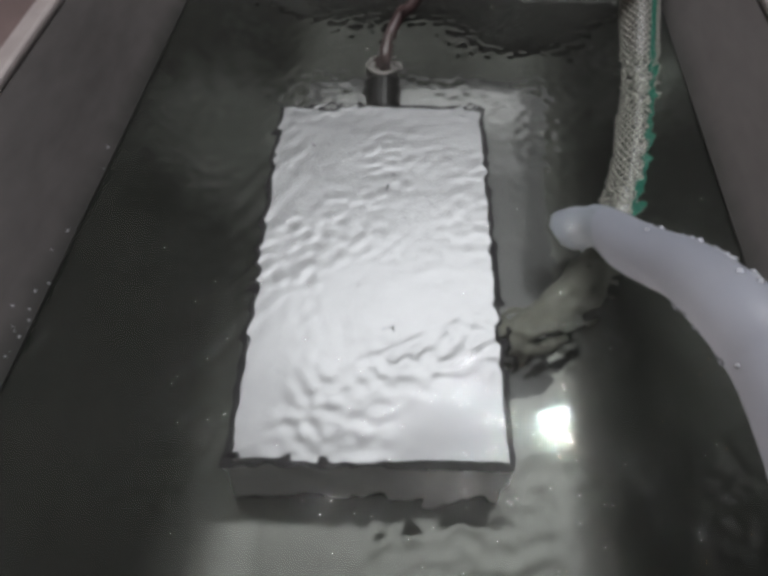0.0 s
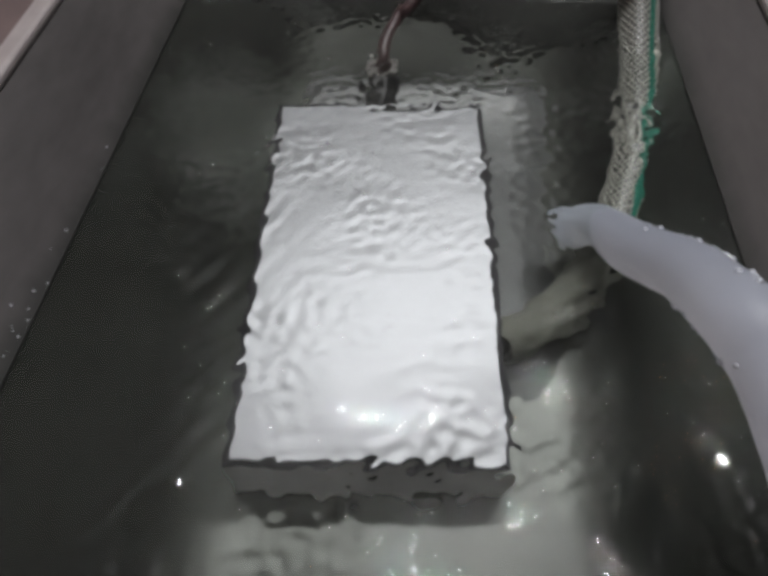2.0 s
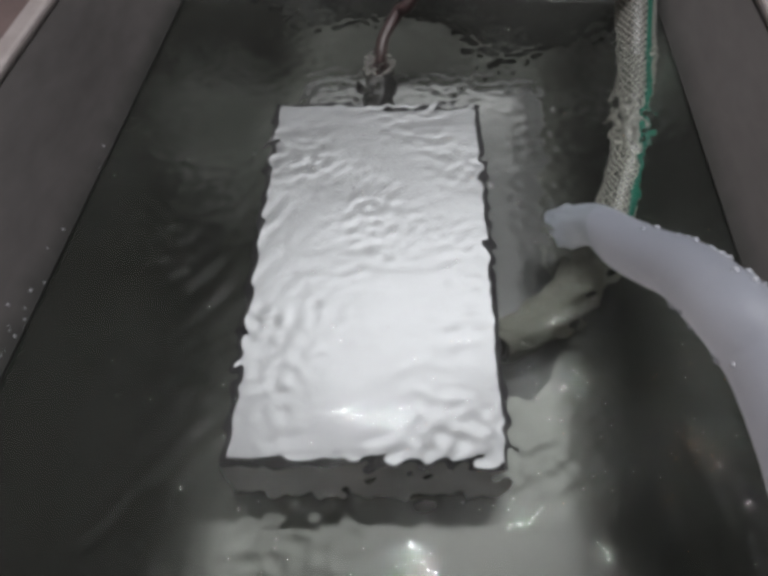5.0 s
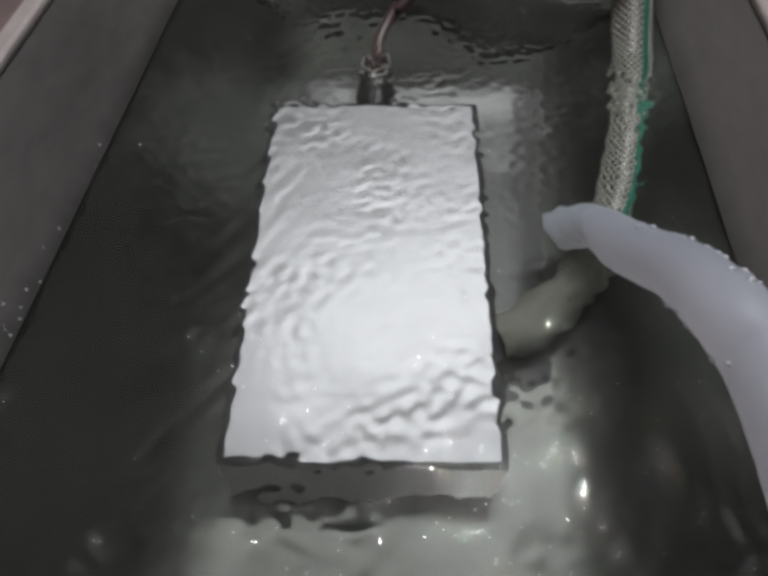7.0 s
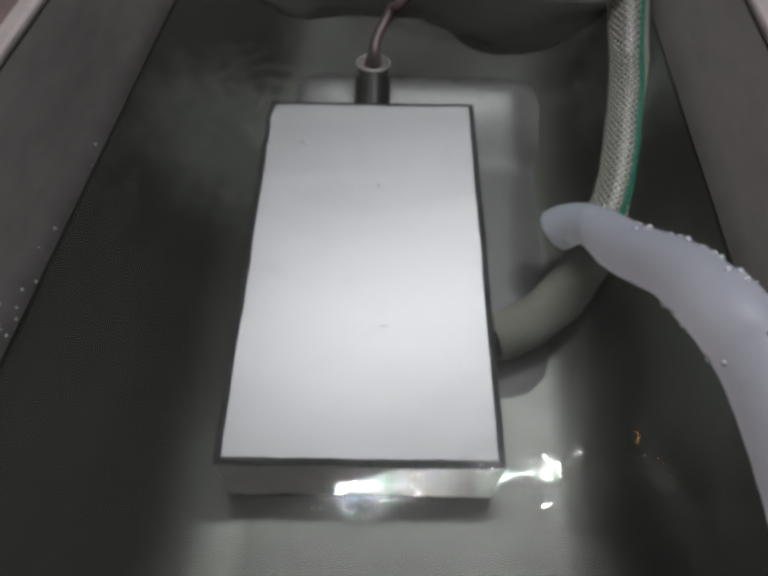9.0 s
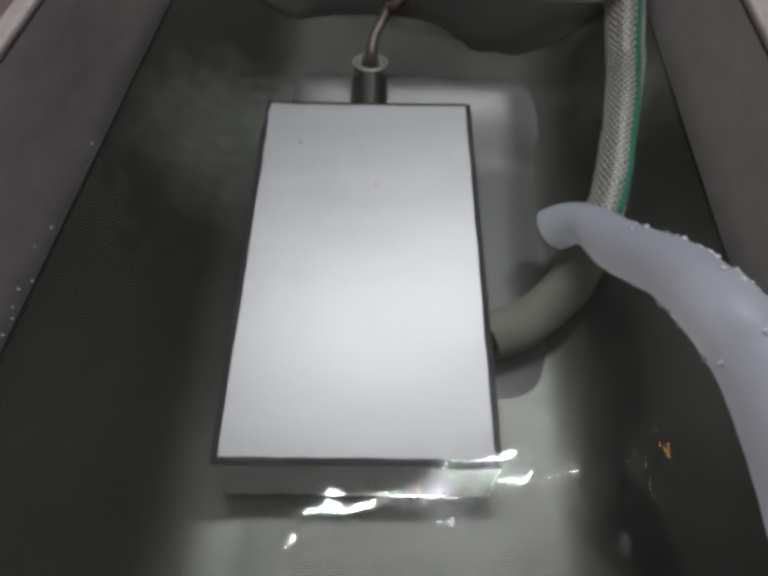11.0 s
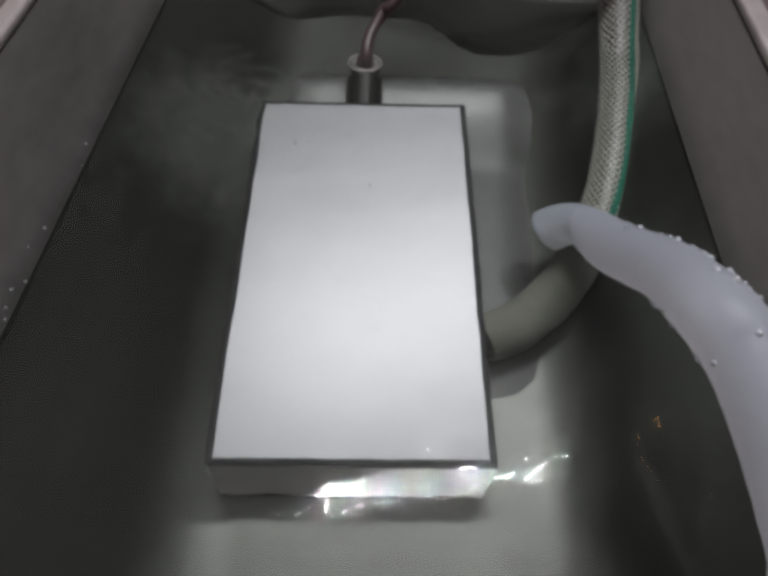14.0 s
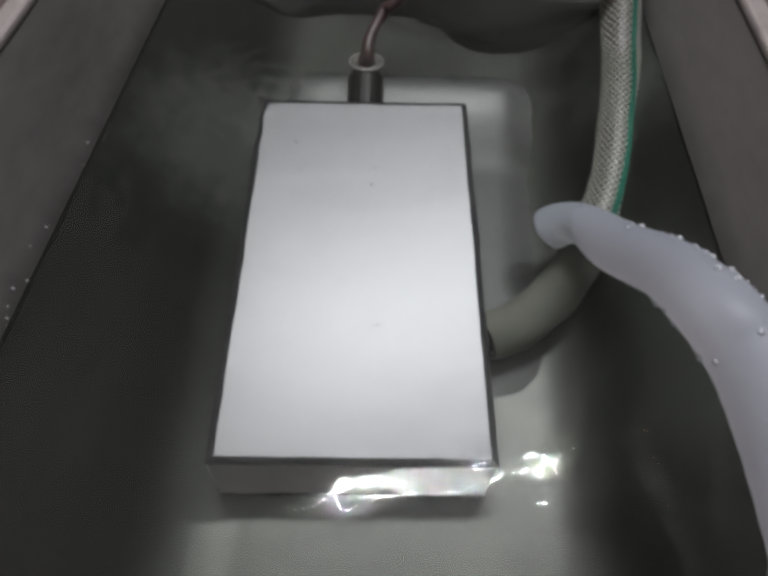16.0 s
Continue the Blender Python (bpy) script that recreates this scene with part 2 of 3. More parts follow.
def rings_along(path):
    """Side and up vectors along a path, without twist."""
    out, up = [], Vector((0, 0, 1))
    for i, p in enumerate(path):
        d = (path[min(i + 1, len(path) - 1)] - path[max(i - 1, 0)]).normalized()
        up = (up - d * up.dot(d)).normalized()
        out.append((p, d.cross(up).normalized(), up.copy()))
    return out


def tube_mesh(rings, radius, sides=20, inner=0.0, wobble=0.0, cap=True):
    """A pipe along the rings; with an inner radius its ends are open."""
    bm = bmesh.new()
    layers = []
    for r in ([radius, inner] if inner else [radius]):
        rows = []
        for i, (p, s, u) in enumerate(rings):
            row = []
            for k in range(sides):
                a = 2 * math.pi * k / sides
                rr = r * (1 + wobble * noise.noise(Vector((i * 0.35, 2 * math.cos(a), 2 * math.sin(a)))))
                row.append(bm.verts.new(p + rr * (math.cos(a) * s + math.sin(a) * u)))
            rows.append(row)
        for a, b in zip(rows, rows[1:]):
            for k in range(sides):
                bm.faces.new((a[k], a[(k + 1) % sides], b[(k + 1) % sides], b[k]))
        layers.append(rows)
    for end in (0, -1):
        if inner:
            a, b = layers[0][end], layers[1][end]
            for k in range(sides):
                bm.faces.new((a[k], a[(k + 1) % sides], b[(k + 1) % sides], b[k]))
        elif cap:
            bm.faces.new(layers[0][end])
    return bm


def lathe(profile, sides=24):
    """A turned body about +y from (y, radius) pairs, closed at both ends."""
    bm = bmesh.new()
    rows = [[bm.verts.new((r * math.cos(2 * math.pi * k / sides), y, r * math.sin(2 * math.pi * k / sides))) for k in range(sides)] for y, r in profile]
    for a, b in zip(rows, rows[1:]):
        for k in range(sides):
            bm.faces.new((a[k], a[(k + 1) % sides], b[(k + 1) % sides], b[k]))
    bm.faces.new(rows[0])
    bm.faces.new(rows[-1])
    return bm


# ---- room ----
def structure(name, bm, material, label, category):
    return tagged(part(name, bm, material), label, category, kind="structure")


structure("floor", box(-1.4, -1.3, -1.03, 2.5, 1.9, -0.98), FLOOR_GREY, "grey concrete workshop floor under the bench", "floor")
structure("ceiling", box(-1.4, -1.3, 2.3, 2.5, 1.9, 2.35), CEILING_PAINT, "plain white painted workshop ceiling", "ceiling")
# west and south walls are unseen, set close and pale as reflectors
structure("wall_west", box(-1.4, -1.2, -0.98, -1.3, 1.9, 2.3), PALE_PAINT, "unseen pale warm white wall added to bounce light on the tank", "wall")
structure("wall_east", box(2.5, -1.3, -1.03, 2.6, 1.9, 2.35), WALL_PAINT, "dull grey painted workshop wall", "wall")
structure("wall_south", box(-1.4, -1.3, -1.03, 2.6, -1.2, 2.35), PALE_PAINT, "unseen pale warm white wall added to bounce light on the tank", "wall")
structure("wall_north", box(-1.4, 1.9, -1.03, 2.6, 2.0, 2.35), WALL_PAINT, "dull grey painted workshop wall", "wall")


# ---- bench, tank ----
TANK_Y0, TANK_Y1 = -0.62, 1.04
XL, XR, RIM_Z, FLOOR_Z = -0.155, 0.132, 0.037, -0.066
RIM_L, RIM_R, FLOOR_L, FLOOR_R = -0.192, 0.157, -0.083, 0.077


def make_bench():
    t = thing("work_bench", pose(0, 0.2, -0.98), "brown-grey work bench carrying the long steel tank", "bench")
    part("bench_top", box(-0.75, -1.1, 0.85, 0.75, 1.1, 0.8928, 0.004), BENCH_TOP, t)
    for x in (-0.7, 0.7):
        for y in (-1.02, 1.02):
            part("leg", box(x - 0.03, y - 0.03, 0.0, x + 0.03, y + 0.03, 0.85, 0.004), TANK_STEEL, t)


def rounded(a, corner, b, r, steps=8):
    """The corner between two lines, rounded off."""
    a, c, b = Vector(a), Vector(corner), Vector(b)
    p, q = c + (a - c).normalized() * r, c + (b - c).normalized() * r
    return [tuple((1 - u) ** 2 * p + 2 * u * (1 - u) * c + u * u * q) for u in [k / steps for k in range(steps + 1)]]


def make_tank():
    t = thing("steel_tank", pose(0, 0, 0), "long grey steel tank with sloping sides, filled with water", "tank")
    inner = [(RIM_L, RIM_Z), (XL, 0.0)]
    inner += rounded((XL, 0.0), (FLOOR_L, FLOOR_Z), (0, FLOOR_Z), 0.024) + rounded((0, FLOOR_Z), (FLOOR_R, FLOOR_Z), (XR, 0.0), 0.024)
    inner += [(XR, 0.0), (RIM_R, RIM_Z)]
    outer = [(RIM_L - 0.010, RIM_Z), (FLOOR_L - 0.012, FLOOR_Z - 0.021), (FLOOR_R + 0.012, FLOOR_Z - 0.021), (RIM_R + 0.010, RIM_Z)]
    bm = bmesh.new()
    rows = [[bm.verts.new((x, y, z)) for x, z in inner + outer[::-1]] for y in (TANK_Y0, TANK_Y1)]
    n = len(rows[0])
    for k in range(n):
        bm.faces.new((rows[0][k], rows[0][(k + 1) % n], rows[1][(k + 1) % n], rows[1][k]))
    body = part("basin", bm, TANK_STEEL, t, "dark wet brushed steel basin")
    for k in range(2, len(inner) - 3):
        body.data.polygons[k].use_smooth = True
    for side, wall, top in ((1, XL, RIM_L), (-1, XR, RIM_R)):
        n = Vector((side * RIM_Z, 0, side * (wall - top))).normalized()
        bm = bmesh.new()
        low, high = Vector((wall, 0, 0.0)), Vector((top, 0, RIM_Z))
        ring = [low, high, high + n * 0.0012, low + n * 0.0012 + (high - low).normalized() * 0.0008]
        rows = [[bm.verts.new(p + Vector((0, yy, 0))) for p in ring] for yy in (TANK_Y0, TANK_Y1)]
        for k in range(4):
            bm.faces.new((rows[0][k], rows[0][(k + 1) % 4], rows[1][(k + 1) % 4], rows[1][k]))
        part("side_panel", bm, DRY_STEEL if side > 0 else LIT_LIMED_STEEL, t, "dry lime-filmed upper side")
    for y in (TANK_Y0 - 0.012, TANK_Y1):
        bm = bmesh.new()
        rows = [[bm.verts.new((x, yy, z)) for x, z in outer] for yy in (y, y + 0.012)]
        for k in range(4):
            bm.faces.new((rows[0][k], rows[0][(k + 1) % 4], rows[1][(k + 1) % 4], rows[1][k]))
        bm.faces.new(rows[0])
        bm.faces.new(rows[1])
        part("end_wall", bm, TANK_STEEL, t)
    # bulkhead with rounded bays that closes the deep part of the basin
    lo = [(0.0, FLOOR_Z + 0.0005), (0.004, FLOOR_Z + 0.012), (0.012, -0.014), (0.016, -0.010)]
    bm = bmesh.new()
    rows = []
    for k in range(33):
        u = k / 32
        x = XL + u * (XR - XL)
        f = FLOOR_L + u * (FLOOR_R - FLOOR_L)
        y0 = 0.408 - 0.037 / (1 + math.exp(-(f - 0.018) / 0.007)) - 0.02 / (1 + math.exp((f + 0.076) / 0.005))
        row = [(y0 + dy, z) for dy, z in lo] + [(TANK_Y1, -0.010), (TANK_Y1, FLOOR_Z + 0.0005)]
        made = []
        for y, z in row:
            a, b = (w + (f - w) * z / FLOOR_Z for w, f in ((XL, FLOOR_L), (XR, FLOOR_R)))
            made.append(bm.verts.new((a + u * (b - a), y, z)))
        rows.append(made)
    for a, b in zip(rows, rows[1:]):
        for k in range(6):
            bm.faces.new((a[k], a[(k + 1) % 6], b[(k + 1) % 6], b[k])).smooth = k < 3
    bm.faces.new(rows[0])
    bm.faces.new(rows[-1])
    part("bulkhead", bm, BULKHEAD, t, "dark rounded step closing the deep basin")
    for x in (RIM_L - 0.0045, RIM_R + 0.0045):
        part("rim", box(x - 0.0055, TANK_Y0 - 0.012, RIM_Z + 0.0005, x + 0.0055, TANK_Y1 + 0.012, RIM_Z + 0.006, 0.0022, 3), RIM_STEEL, t, "pale worn rim")


make_bench()
make_tank()


# ---- water ----
def waves(x, y, count, shortest, longest, slope, seed, heading=0.0, spread=math.pi):
    rng = np.random.default_rng(seed)
    h = np.zeros_like(x)
    for _ in range(count):
        lam = shortest * (longest / shortest) ** rng.random()
        a = heading + spread * (2 * rng.random() - 1)
        k = 2 * np.pi / lam
        h += slope * np.sqrt(2 / count) / k * np.sin(k * (x * np.cos(a) + y * np.sin(a)) + rng.random() * 2 * np.pi)
    return h


def make_water_sheet():
    """Choppy at one end, smooth at the other, and it slides along the trough."""
    step = 0.00092
    xs = np.arange(XL - 0.004, XR + 0.0041, step)
    ys = np.arange(-0.60, 0.45, step)
    x, y = np.meshgrid(xs, ys)
    calm = np.clip(-y / 0.09, 0, 1)
    calm = calm * calm * (3 - 2 * calm)
    patch = waves(x, y, 30, 0.03, 0.09, 1.0, 21)
    patch = np.clip(0.75 + 0.6 * patch / patch.std(), 0.2, 2.2)
    rough = 1 + 0.9 / (1 + np.exp(-(y - 0.29) / 0.02))
    combed = np.exp(-((x + 0.085) / 0.022) ** 2 - ((y - 0.2) / 0.13) ** 2)
    chop = waves(x, y, 40, 0.018, 0.05, 0.05, 3) + combed * waves(x, y, 30, 0.007, 0.013, 0.19, 12, 2.6, 0.25)
    chop += patch * rough * (waves(x, y, 50, 0.006, 0.013, 0.095, 4, 1.9, 0.7) + waves(x, y, 70, 0.0050, 0.0095, 0.155, 9))
    lull = waves(x, y, 40, 0.016, 0.06, 0.018, 5) + waves(x, y, 40, 0.008, 0.015, 0.0155, 6)
    stir = waves(x, y, 30, 0.009, 0.020, 0.42, 8) * np.exp(-((x + 0.096) / 0.018) ** 2 - ((y + 0.303) / 0.042) ** 2)
    z = chop * (1 - calm) + (lull + stir) * (0.25 + 0.75 * calm)
    ny, nx = x.shape
    idx = np.arange(nx * ny).reshape(ny, nx)
    quads = np.stack([idx[:-1, :-1], idx[:-1, 1:], idx[1:, 1:], idx[1:, :-1]], -1).reshape(-1, 4)
    me = bpy.data.meshes.new("water")
    me.from_pydata(np.stack([x, y, z], -1).reshape(-1, 3).tolist(), [], quads.tolist())
    me.materials.append(WATER)
    me.polygons.foreach_set("use_smooth", [True] * len(me.polygons))
    ob = new("water", me)
    ob.visible_shadow = False
    return tagged(ob, "clear rippling water filling the steel tank", "water", kind="structure")


water = make_water_sheet()


# ---- the submerged box ----
BOX_AT = pose(-0.0172, 0.0849, -0.0272, 4.2, 2.0, 3.3)
BW, BL, BH = 0.1093, 0.198, 0.0368


def frustum(bottom, top, bevel):
    """A tapering block between two rectangles (x0, y0, x1, y1, z)."""
    bm = bmesh.new()
    rows = [[bm.verts.new((x, y, z)) for x, y in ((x0, y0), (x1, y0), (x1, y1), (x0, y1))] for x0, y0, x1, y1, z in (bottom, top)]
    for k in range(4):
        bm.faces.new((rows[0][k], rows[0][(k + 1) % 4], rows[1][(k + 1) % 4], rows[1][k]))
    bm.faces.new(rows[0])
    bm.faces.new(rows[1])
    bmesh.ops.bevel(bm, geom=bm.edges[:], offset=bevel, segments=2, affect="EDGES", profile=0.5)
    return bm


def make_box():
    t = thing("metal_box", BOX_AT, "flat silver-white metal box lying under water with a cable", "box")
    w, e = BW / 2 + 0.0004, 0.0030
    part("lid", frustum((-w + e, e, w - e, BL - e, -0.0016), (-w + e, e, w - e, BL - e, 0), 0.0002), BOX_METAL, t, "satin silver lid")
    # bevelled edge painted black in place of its dark reflection
    part("dark_bevel", frustum((-w, 0, w, BL, -0.0017), (-w + e + 0.0002, e + 0.0002, w - e - 0.0002, BL - e - 0.0002, -0.0003), 0.0002), BEVEL_BLACK, t, "rounded box edge, coloured dark like its reflection of the room")
    part("body", frustum((-w + 0.002, -0.0046, w - 0.002, BL - 0.001, -BH), (-w + 0.0003, 0.0003, w - 0.0003, BL - 0.0003, -0.0018), 0.0008), SIDE_METAL, t, "duller grey sides")
    g = part("cable_gland", lathe([(0, 0.0094), (0.002, 0.0101), (0.0265, 0.0101), (0.028, 0.0094)], 24), BLACK_PLASTIC, t, "black plastic cable gland")
    g.matrix_basis = pose(0.0004, BL - 0.0008, -0.013)
    cup = part("collar", lathe([(-0.006, 0.0060), (-0.004, 0.0088), (0.007, 0.0094), (0.007, 0.0082), (0.0, 0.0070)], 24), COLLAR_STEEL, g, "dark steel collar", smooth=True)
    cup.matrix_basis = pose(0, 0.037, -0.002, 76, 0, 0)
    ring = part("ring", lathe([(0, 0.0092), (0.0004, 0.0098), (0.0014, 0.0098), (0.0018, 0.0094), (0.0014, 0.0088), (0.0, 0.0088)], 24), BRIGHT_STEEL, g, "thin shiny steel ring", smooth=True)
    ring.matrix_basis = cup.matrix_basis @ pose(0, 0.0065, 0)
    boot = part("strain_relief", lathe([(0, 0.0066), (0.004, 0.0060), (0.010, 0.0048), (0.0145, 0.0044), (0.015, 0.004)], 20), CABLE_RED, g, "dark red-brown rubber boot", smooth=True)
    boot.matrix_basis = cup.matrix_basis @ pose(0, -0.001, 0)
    return t


metal_box = make_box()


def make_cable():
    path = smooth_path([(-0.0292, 0.3180, -0.0190), (-0.0292, 0.3205, -0.0100), (-0.0290, 0.3315, -0.0055), (-0.0268, 0.3425, -0.0030), (-0.0207, 0.3535, 0.0040), (-0.013, 0.356, 0.010),
                        (0.03, 0.41, 0.05), (0.09, 0.47, 0.078), (0.17, 0.53, 0.078), (0.26, 0.58, 0.02), (0.33, 0.6, -0.083)], 8)
    t = thing("cable", pose(0, 0, 0), "reddish brown round cable leaving the box", "cable")
    part("jacket", tube_mesh(rings_along(path), 0.0036, 12), CABLE_RED, t, smooth=True)


make_cable()


def make_plate():
    t = thing("support_plate", pose(0, 0, FLOOR_Z), "light grey plate under the raised end of the box", "plate")
    x0, x1, y0, y1, r, slope = -0.084, 0.074, 0.124, 0.350, 0.034, 0.030

    def inside(x, y):
        """The way in from the rounded outline."""
        dx, dy = max(x0 + r - x, x - x1 + r, 0), max(y0 + r - y, y - y1 + r, 0)
        return r - math.hypot(dx, dy) if dx or dy else r

    def ease(u):
        u = min(max(u, 0), 1)
        return u * u * (3 - 2 * u)

    def sheet(xa, xb, ya, yb, nx, ny, height):
        bm = bmesh.new()
        rows = [[bm.verts.new((xa + (xb - xa) * i / nx, ya + (yb - ya) * j / ny, 0)) for i in range(nx + 1)] for j in range(ny + 1)]
        under = [[bm.verts.new((v.co.x, v.co.y, -0.0015)) for v in row] for row in rows]
        for row in rows:
            for v in row:
                v.co.z = height(v.co.x, v.co.y)
        for j in range(ny):
            for i in range(nx):
                bm.faces.new((rows[j][i], rows[j][i + 1], rows[j + 1][i + 1], rows[j + 1][i]))
                bm.faces.new((under[j][i], under[j + 1][i], under[j + 1][i + 1], under[j][i + 1]))
        rim = [(0, i) for i in range(nx)] + [(j, nx) for j in range(ny)] + [(ny, i) for i in range(nx, 0, -1)] + [(j, 0) for j in range(ny, 0, -1)]
        for (a, b), (c, d) in zip(rim, rim[1:] + rim[:1]):
            bm.faces.new((rows[a][b], rows[c][d], under[c][d], under[a][b]))
        return bm

    def plate_height(x, y):
        ends = ease((x - x0) / 0.014) * ease((x1 - x) / 0.022)
        return -0.0005 + 0.0050 * ease(inside(x, y) / slope) + 0.015 * ends * ease((y - 0.262) / 0.06) * ease((y1 - y) / 0.030)

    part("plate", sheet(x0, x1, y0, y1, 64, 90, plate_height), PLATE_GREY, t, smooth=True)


make_plate()


# ---- hoses ----
def make_braided_hose():
    pts = [(0.30, 0.60, -0.07), (0.27, 0.57, 0.04), (0.20, 0.47, 0.085), (0.1097, 0.3741, 0.0550), (0.1145, 0.3700, 0.0200), (0.1160, 0.3528, 0.0030), (0.1124, 0.2998, -0.022),
           (0.0995, 0.2360, -0.0400), (0.0767, 0.1885, -0.0485), (0.0541, 0.1630, -0.0489), (0.0353, 0.1525, -0.0489)]
    path = smooth_path(pts, 14)
    rings = rings_along(path)
    t = thing("braided_hose", pose(0, 0, 0), "clear braided hose with a green stripe, dipping into the water", "hose")
    R = 0.0108
    part("core", tube_mesh(rings, R - 0.0006, 24, inner=R - 0.003), HOSE_CORE, t, "grey translucent inner tube", smooth=True)
    # crossed threads of the braid
    length = [0.0]
    for a, b in zip(path, path[1:]):
        length.append(length[-1] + (b - a).length)
    dense, total = int(length[-1] / 0.0011), length[-1]
    fine = []
    j = 0
    for i in range(dense + 1):
        s = total * i / dense
        while j < len(length) - 2 and length[j + 1] < s:
            j += 1
        u = (s - length[j]) / (length[j + 1] - length[j])
        p, sd, up = (rings[j][m].lerp(rings[j + 1][m], u) for m in range(3))
        fine.append((p, sd.normalized(), up.normalized(), s))
    cut = int(len(fine) * 0.875)
    for stretch, thread, label in ((fine[:cut + 1], BRAID_WHITE, "white crossed braid threads"), (fine[cut:], BRAID_MURKY, "grey-green braid threads, dulled as if through murky water")):
        bm = bmesh.new()
        for sense, strand in [(d, k) for d in (1, -1) for k in range(18)]:
            prev = None
            for p, sd, up, s in stretch:
                a = sense * s / 0.0125 + 2 * math.pi * strand / 18
                ring = []
                for da, dr in ((-0.064, 0.0), (0.0, 0.0006), (0.064, 0.0)):
                    rr = R - 0.0004 + dr + (0.00025 if thread is BRAID_MURKY else 0.0)
                    ring.append(bm.verts.new(p + rr * (math.cos(a + da) * sd + math.sin(a + da) * up)))
                if prev:
                    bm.faces.new((prev[0], prev[1], ring[1], ring[0]))
                    bm.faces.new((prev[1], prev[2], ring[2], ring[1]))
                prev = ring
        tagged(part("braid", bm, thread, t, label), kind="stuff")
    bm = bmesh.new()
    prev = None
    for p, sd, up, s in fine[:cut:3]:
        ring = []
        for da, rr in ((-0.18, R + 0.00005), (-0.08, R + 0.0003), (0.08, R + 0.0003), (0.18, R + 0.00005)):
            a = 0.05 + 0.6 * s / total + da
            ring.append(bm.verts.new(p + rr * (math.cos(a) * -sd + math.sin(a) * up)))
        if prev:
            for k in range(3):
                bm.faces.new((prev[k], prev[k + 1], ring[k + 1], ring[k]))
        prev = ring
    part("stripe", bm, STRIPE_GREEN, t, "green stripe", smooth=True)
    low = max(i for i, v in enumerate(length) if v <= 0.875 * total)
    # added sleeve that hazes the deep end of the hose
    part("murk", tube_mesh(rings[low:], R + 0.0004, 24, cap=False), MURK, t, "olive sleeve for the haze of murky water", smooth=True)
    j = part("jacket", tube_mesh(rings[:low + 1], R + 0.0006, 24, cap=False), JACKET, t, "clear glossy jacket", smooth=True)
    j.visible_shadow = False


make_braided_hose()


def make_silicone_tube():
    pts = [(0.0654, 0.2044, -0.0270), (0.0725, 0.2042, -0.0190), (0.0797, 0.1960, -0.0075), (0.0853, 0.1701, 0.0111), (0.0896, 0.1419, 0.0347),
           (0.0885, 0.1192, 0.0516), (0.0874, 0.1042, 0.0618), (0.0919, 0.0924, 0.0616), (0.0952, 0.0795, 0.0595), (0.0993, 0.0636, 0.0538), (0.1018, 0.0429, 0.0485), (0.1053, 0.0189, 0.0383), (0.12, -0.06, 0.075), (0.17, -0.15, 0.08), (0.25, -0.21, 0.02), (0.3, -0.22, -0.07)]
    rings = rings_along(smooth_path(pts, 10))
    t = thing("silicone_tube", pose(0, 0, 0), "milky translucent silicone tube beaded with drops, bent into the water", "tube")
    wall = part("wall", tube_mesh(rings, 0.0111, 28, inner=0.0083, wobble=0.02), SILICONE, t, smooth=True)
    wall.data.materials.append(BORE)
    skin = 28 * (len(rings) - 1)
    for f in wall.data.polygons[skin:2 * skin]:
        f.material_index = 1
    rng = random.Random(4)
    drops = []
    for i in range(46):
        k = rng.randrange(26, 78)
        p, s, u = rings[k]
        crown = Vector((-0.4, -0.55, 0.73))
        flank = (rings[k + 1][0] - p).cross(crown).normalized()
        out = (flank * rng.choice([-1, -1, 1]) + crown * abs(rng.gauss(0.05, 0.25 if i % 4 else 1.0))).normalized()
        axis = (rings[k + 1][0] - p).normalized()
        out = (out - axis * out.dot(axis)).normalized()
        drops.append((p + out * 0.0110, rng.uniform(0.0005, 0.0013)))
    for p, r in drops:
        bm = bmesh.new()
        bmesh.ops.create_icosphere(bm, subdivisions=2, radius=r)
        d = part("droplet", bm, DROP, t, smooth=True)
        d.matrix_basis = Matrix.Translation(p)


make_silicone_tube()


# ---- beads and bubbles ----
def beads(name, places, material, label, category):
    bm = bmesh.new()
    for p, r in places:
        bmesh.ops.create_icosphere(bm, subdivisions=2, radius=r, matrix=Matrix.Translation(p))
    ob = part(name, bm, material, smooth=True)
    return tagged(ob, label, category, kind="stuff")


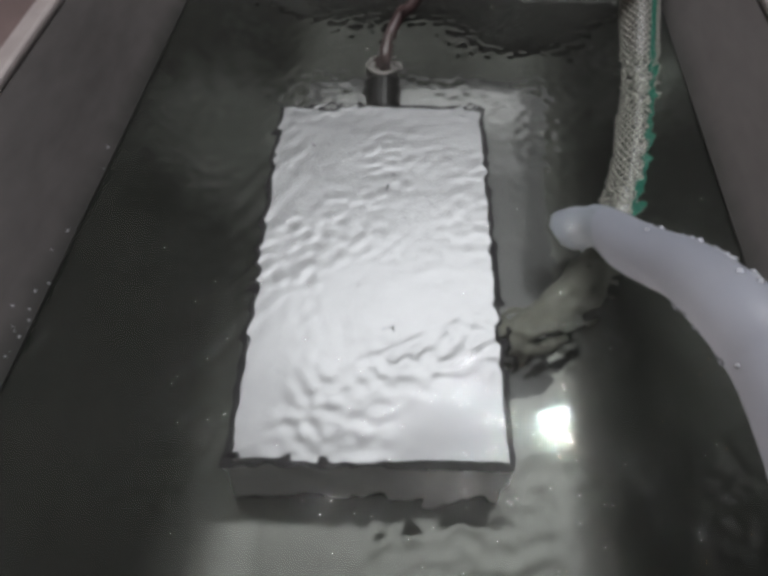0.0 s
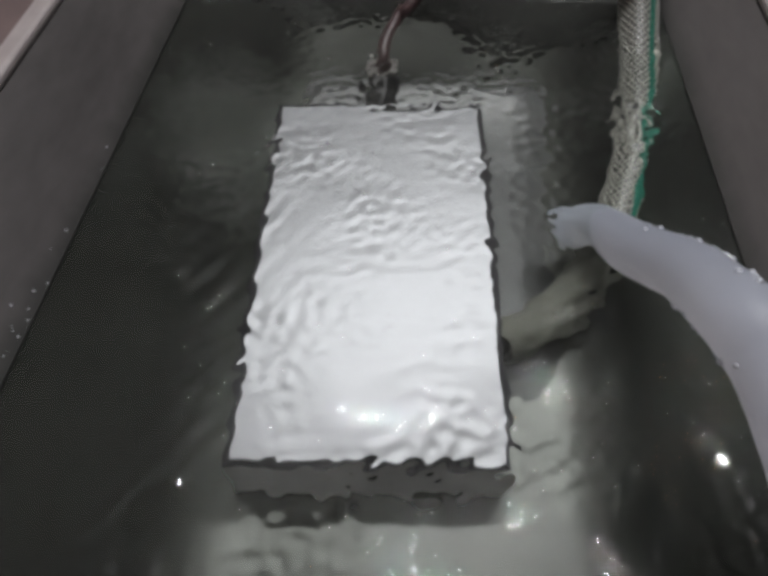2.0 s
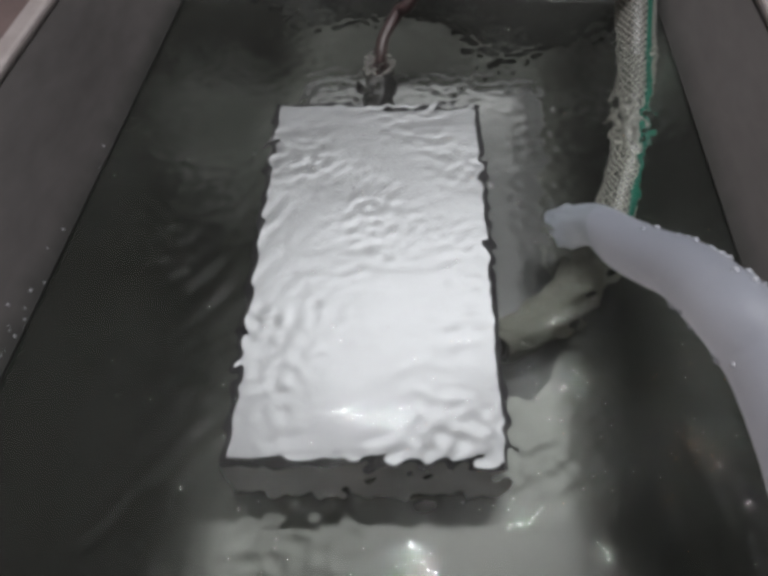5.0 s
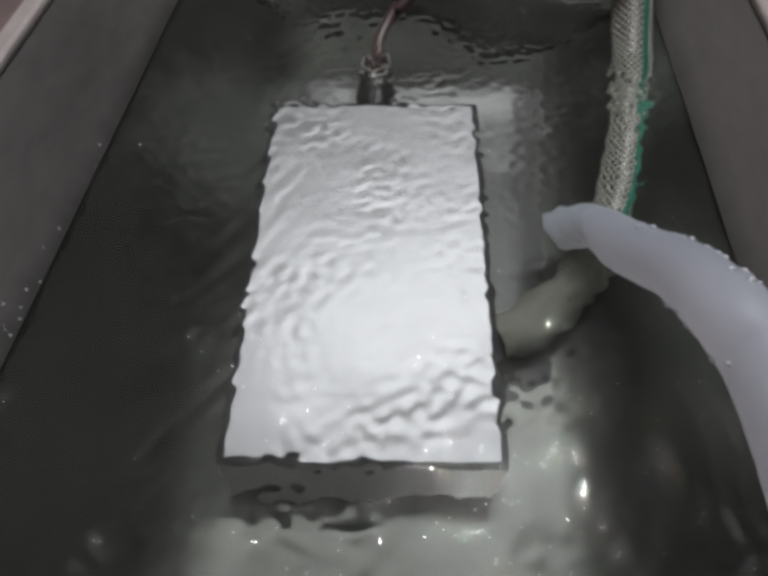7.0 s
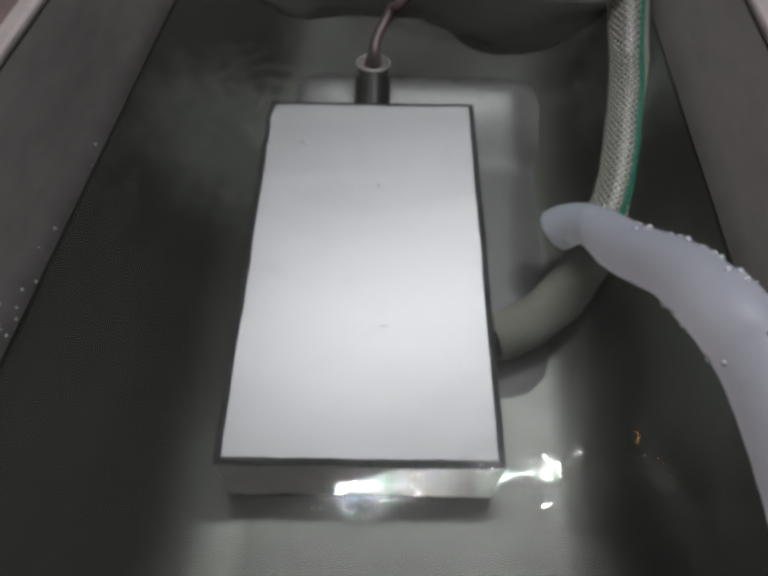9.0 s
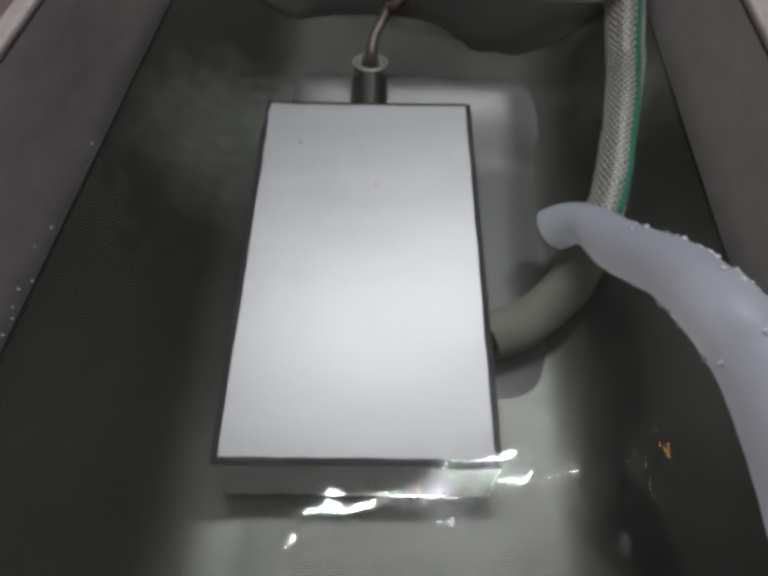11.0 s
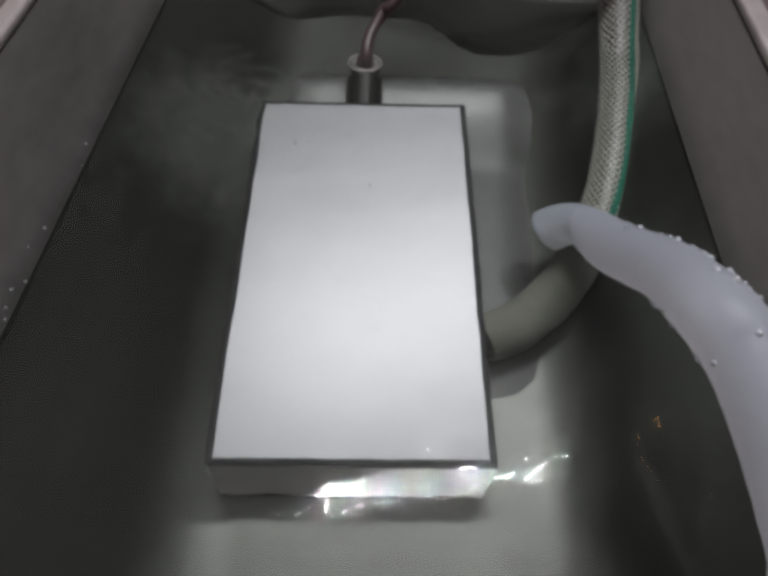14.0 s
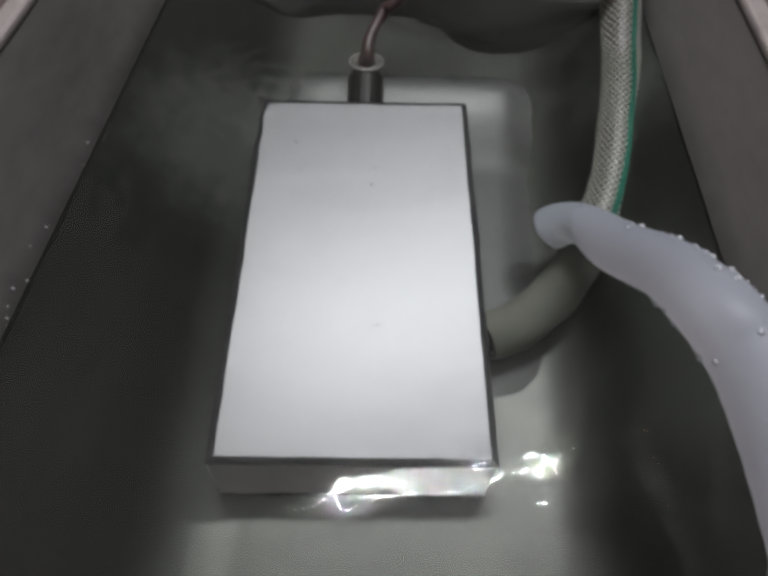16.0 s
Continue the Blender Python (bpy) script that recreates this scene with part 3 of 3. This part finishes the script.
def make_beads():
    rng = random.Random(11)
    spots = []
    clusters = [(-0.026, 0.162, 0.007, 0.014)] * 15 + [(0.002, 0.058, 0.009, 0.004)] * 8 + [(0.0, 0.1, 0.026, 0.05)] * 9
    for cu, cv, su, sv in clusters:
        u, v = max(-0.048, min(0.048, rng.gauss(cu, su))), max(0.006, min(0.19, rng.gauss(cv, sv)))
        spots.append((BOX_AT @ Vector((u, v, 0.0003)), rng.uniform(0.0002, 0.00045)))
    beads("bubbles", spots, BUBBLE, "tiny dark bubbles clinging to the metal lid", "bubbles")
    wall = []
    for i in range(16):
        h = abs(rng.gauss(0.0, 0.0025)) + 0.001
        y = rng.choice([rng.gauss(0.12, 0.015), rng.uniform(0.08, 0.25)])
        wall.append((Vector((XL - h * (XL - RIM_L) / RIM_Z + 0.0007, y, h + 0.0006)), rng.uniform(0.0003, 0.0007)))
    beads("water_beads", wall, DROP, "small clear drops on the dry tank side", "drops")


make_beads()


# ---- ceiling lamp ----
def make_lamp():
    t = thing("tube_lamp", pose(*LAMP_AT, 0, 0, LAMP_TURN), "long white tube lamp hanging from the ceiling", "lamp")
    part("tube", box(-0.445, -0.012, 0.003, 0.445, 0.012, 0.026, 0.006, 3), LAMP_WHITE, t, "white glass tube")
    for x in (-0.460, 0.445):
        part("end_cap", box(x, -0.02, -0.004, x + 0.015, 0.02, 0.036, 0.003), LAMP_WHITE, t)
    for x in (-0.453, 0.453):
        part("hanger", box(x - 0.005, -0.005, 0.036, x + 0.005, 0.005, 0.8), BRIGHT_STEEL, t)


make_lamp()


def make_strip_lamp():
    """A slim warm lamp whose light the calm water mirrors."""
    t = thing("strip_lamp", pose(0.979, 0.988, 2.3, 0, 0, -4.8), "slim warm orange glowing strip lamp on the ceiling", "lamp")
    part("channel", box(-0.010, -0.16, -0.012, 0.010, 0.16, -0.0005, 0.002), LAMP_WHITE, t)
    part("diffuser", box(-0.006, -0.15, -0.016, 0.006, 0.15, -0.0122, 0.001), WARM_GLOW, t, "glowing orange diffuser")


make_strip_lamp()


def motions():
    rows = []
    for i in range(161):
        t = i / 10
        go = min(max((t - 7.15) / 1.1, 0), 1)
        go = go * go * (3 - 2 * go)
        y = 0.032 * math.sin(2 * math.pi * 1.37 * t) + 0.012 * math.sin(2 * math.pi * 2.9 * t + 1)
        y = y * (1 - go) + go * 0.022 * math.sin(2 * math.pi * 0.43 * t + 2)
        x = (0.0033 - 0.001 * go) * math.sin(2 * math.pi * (1.9 - 1.2 * go) * t + 0.6)
        z = 0.0003 * math.sin(2 * math.pi * 1.1 * t) * (1 - go)
        rows.append((t, pose(x, y + 0.56 * go, z)))
    walk(water, rows)


motions()
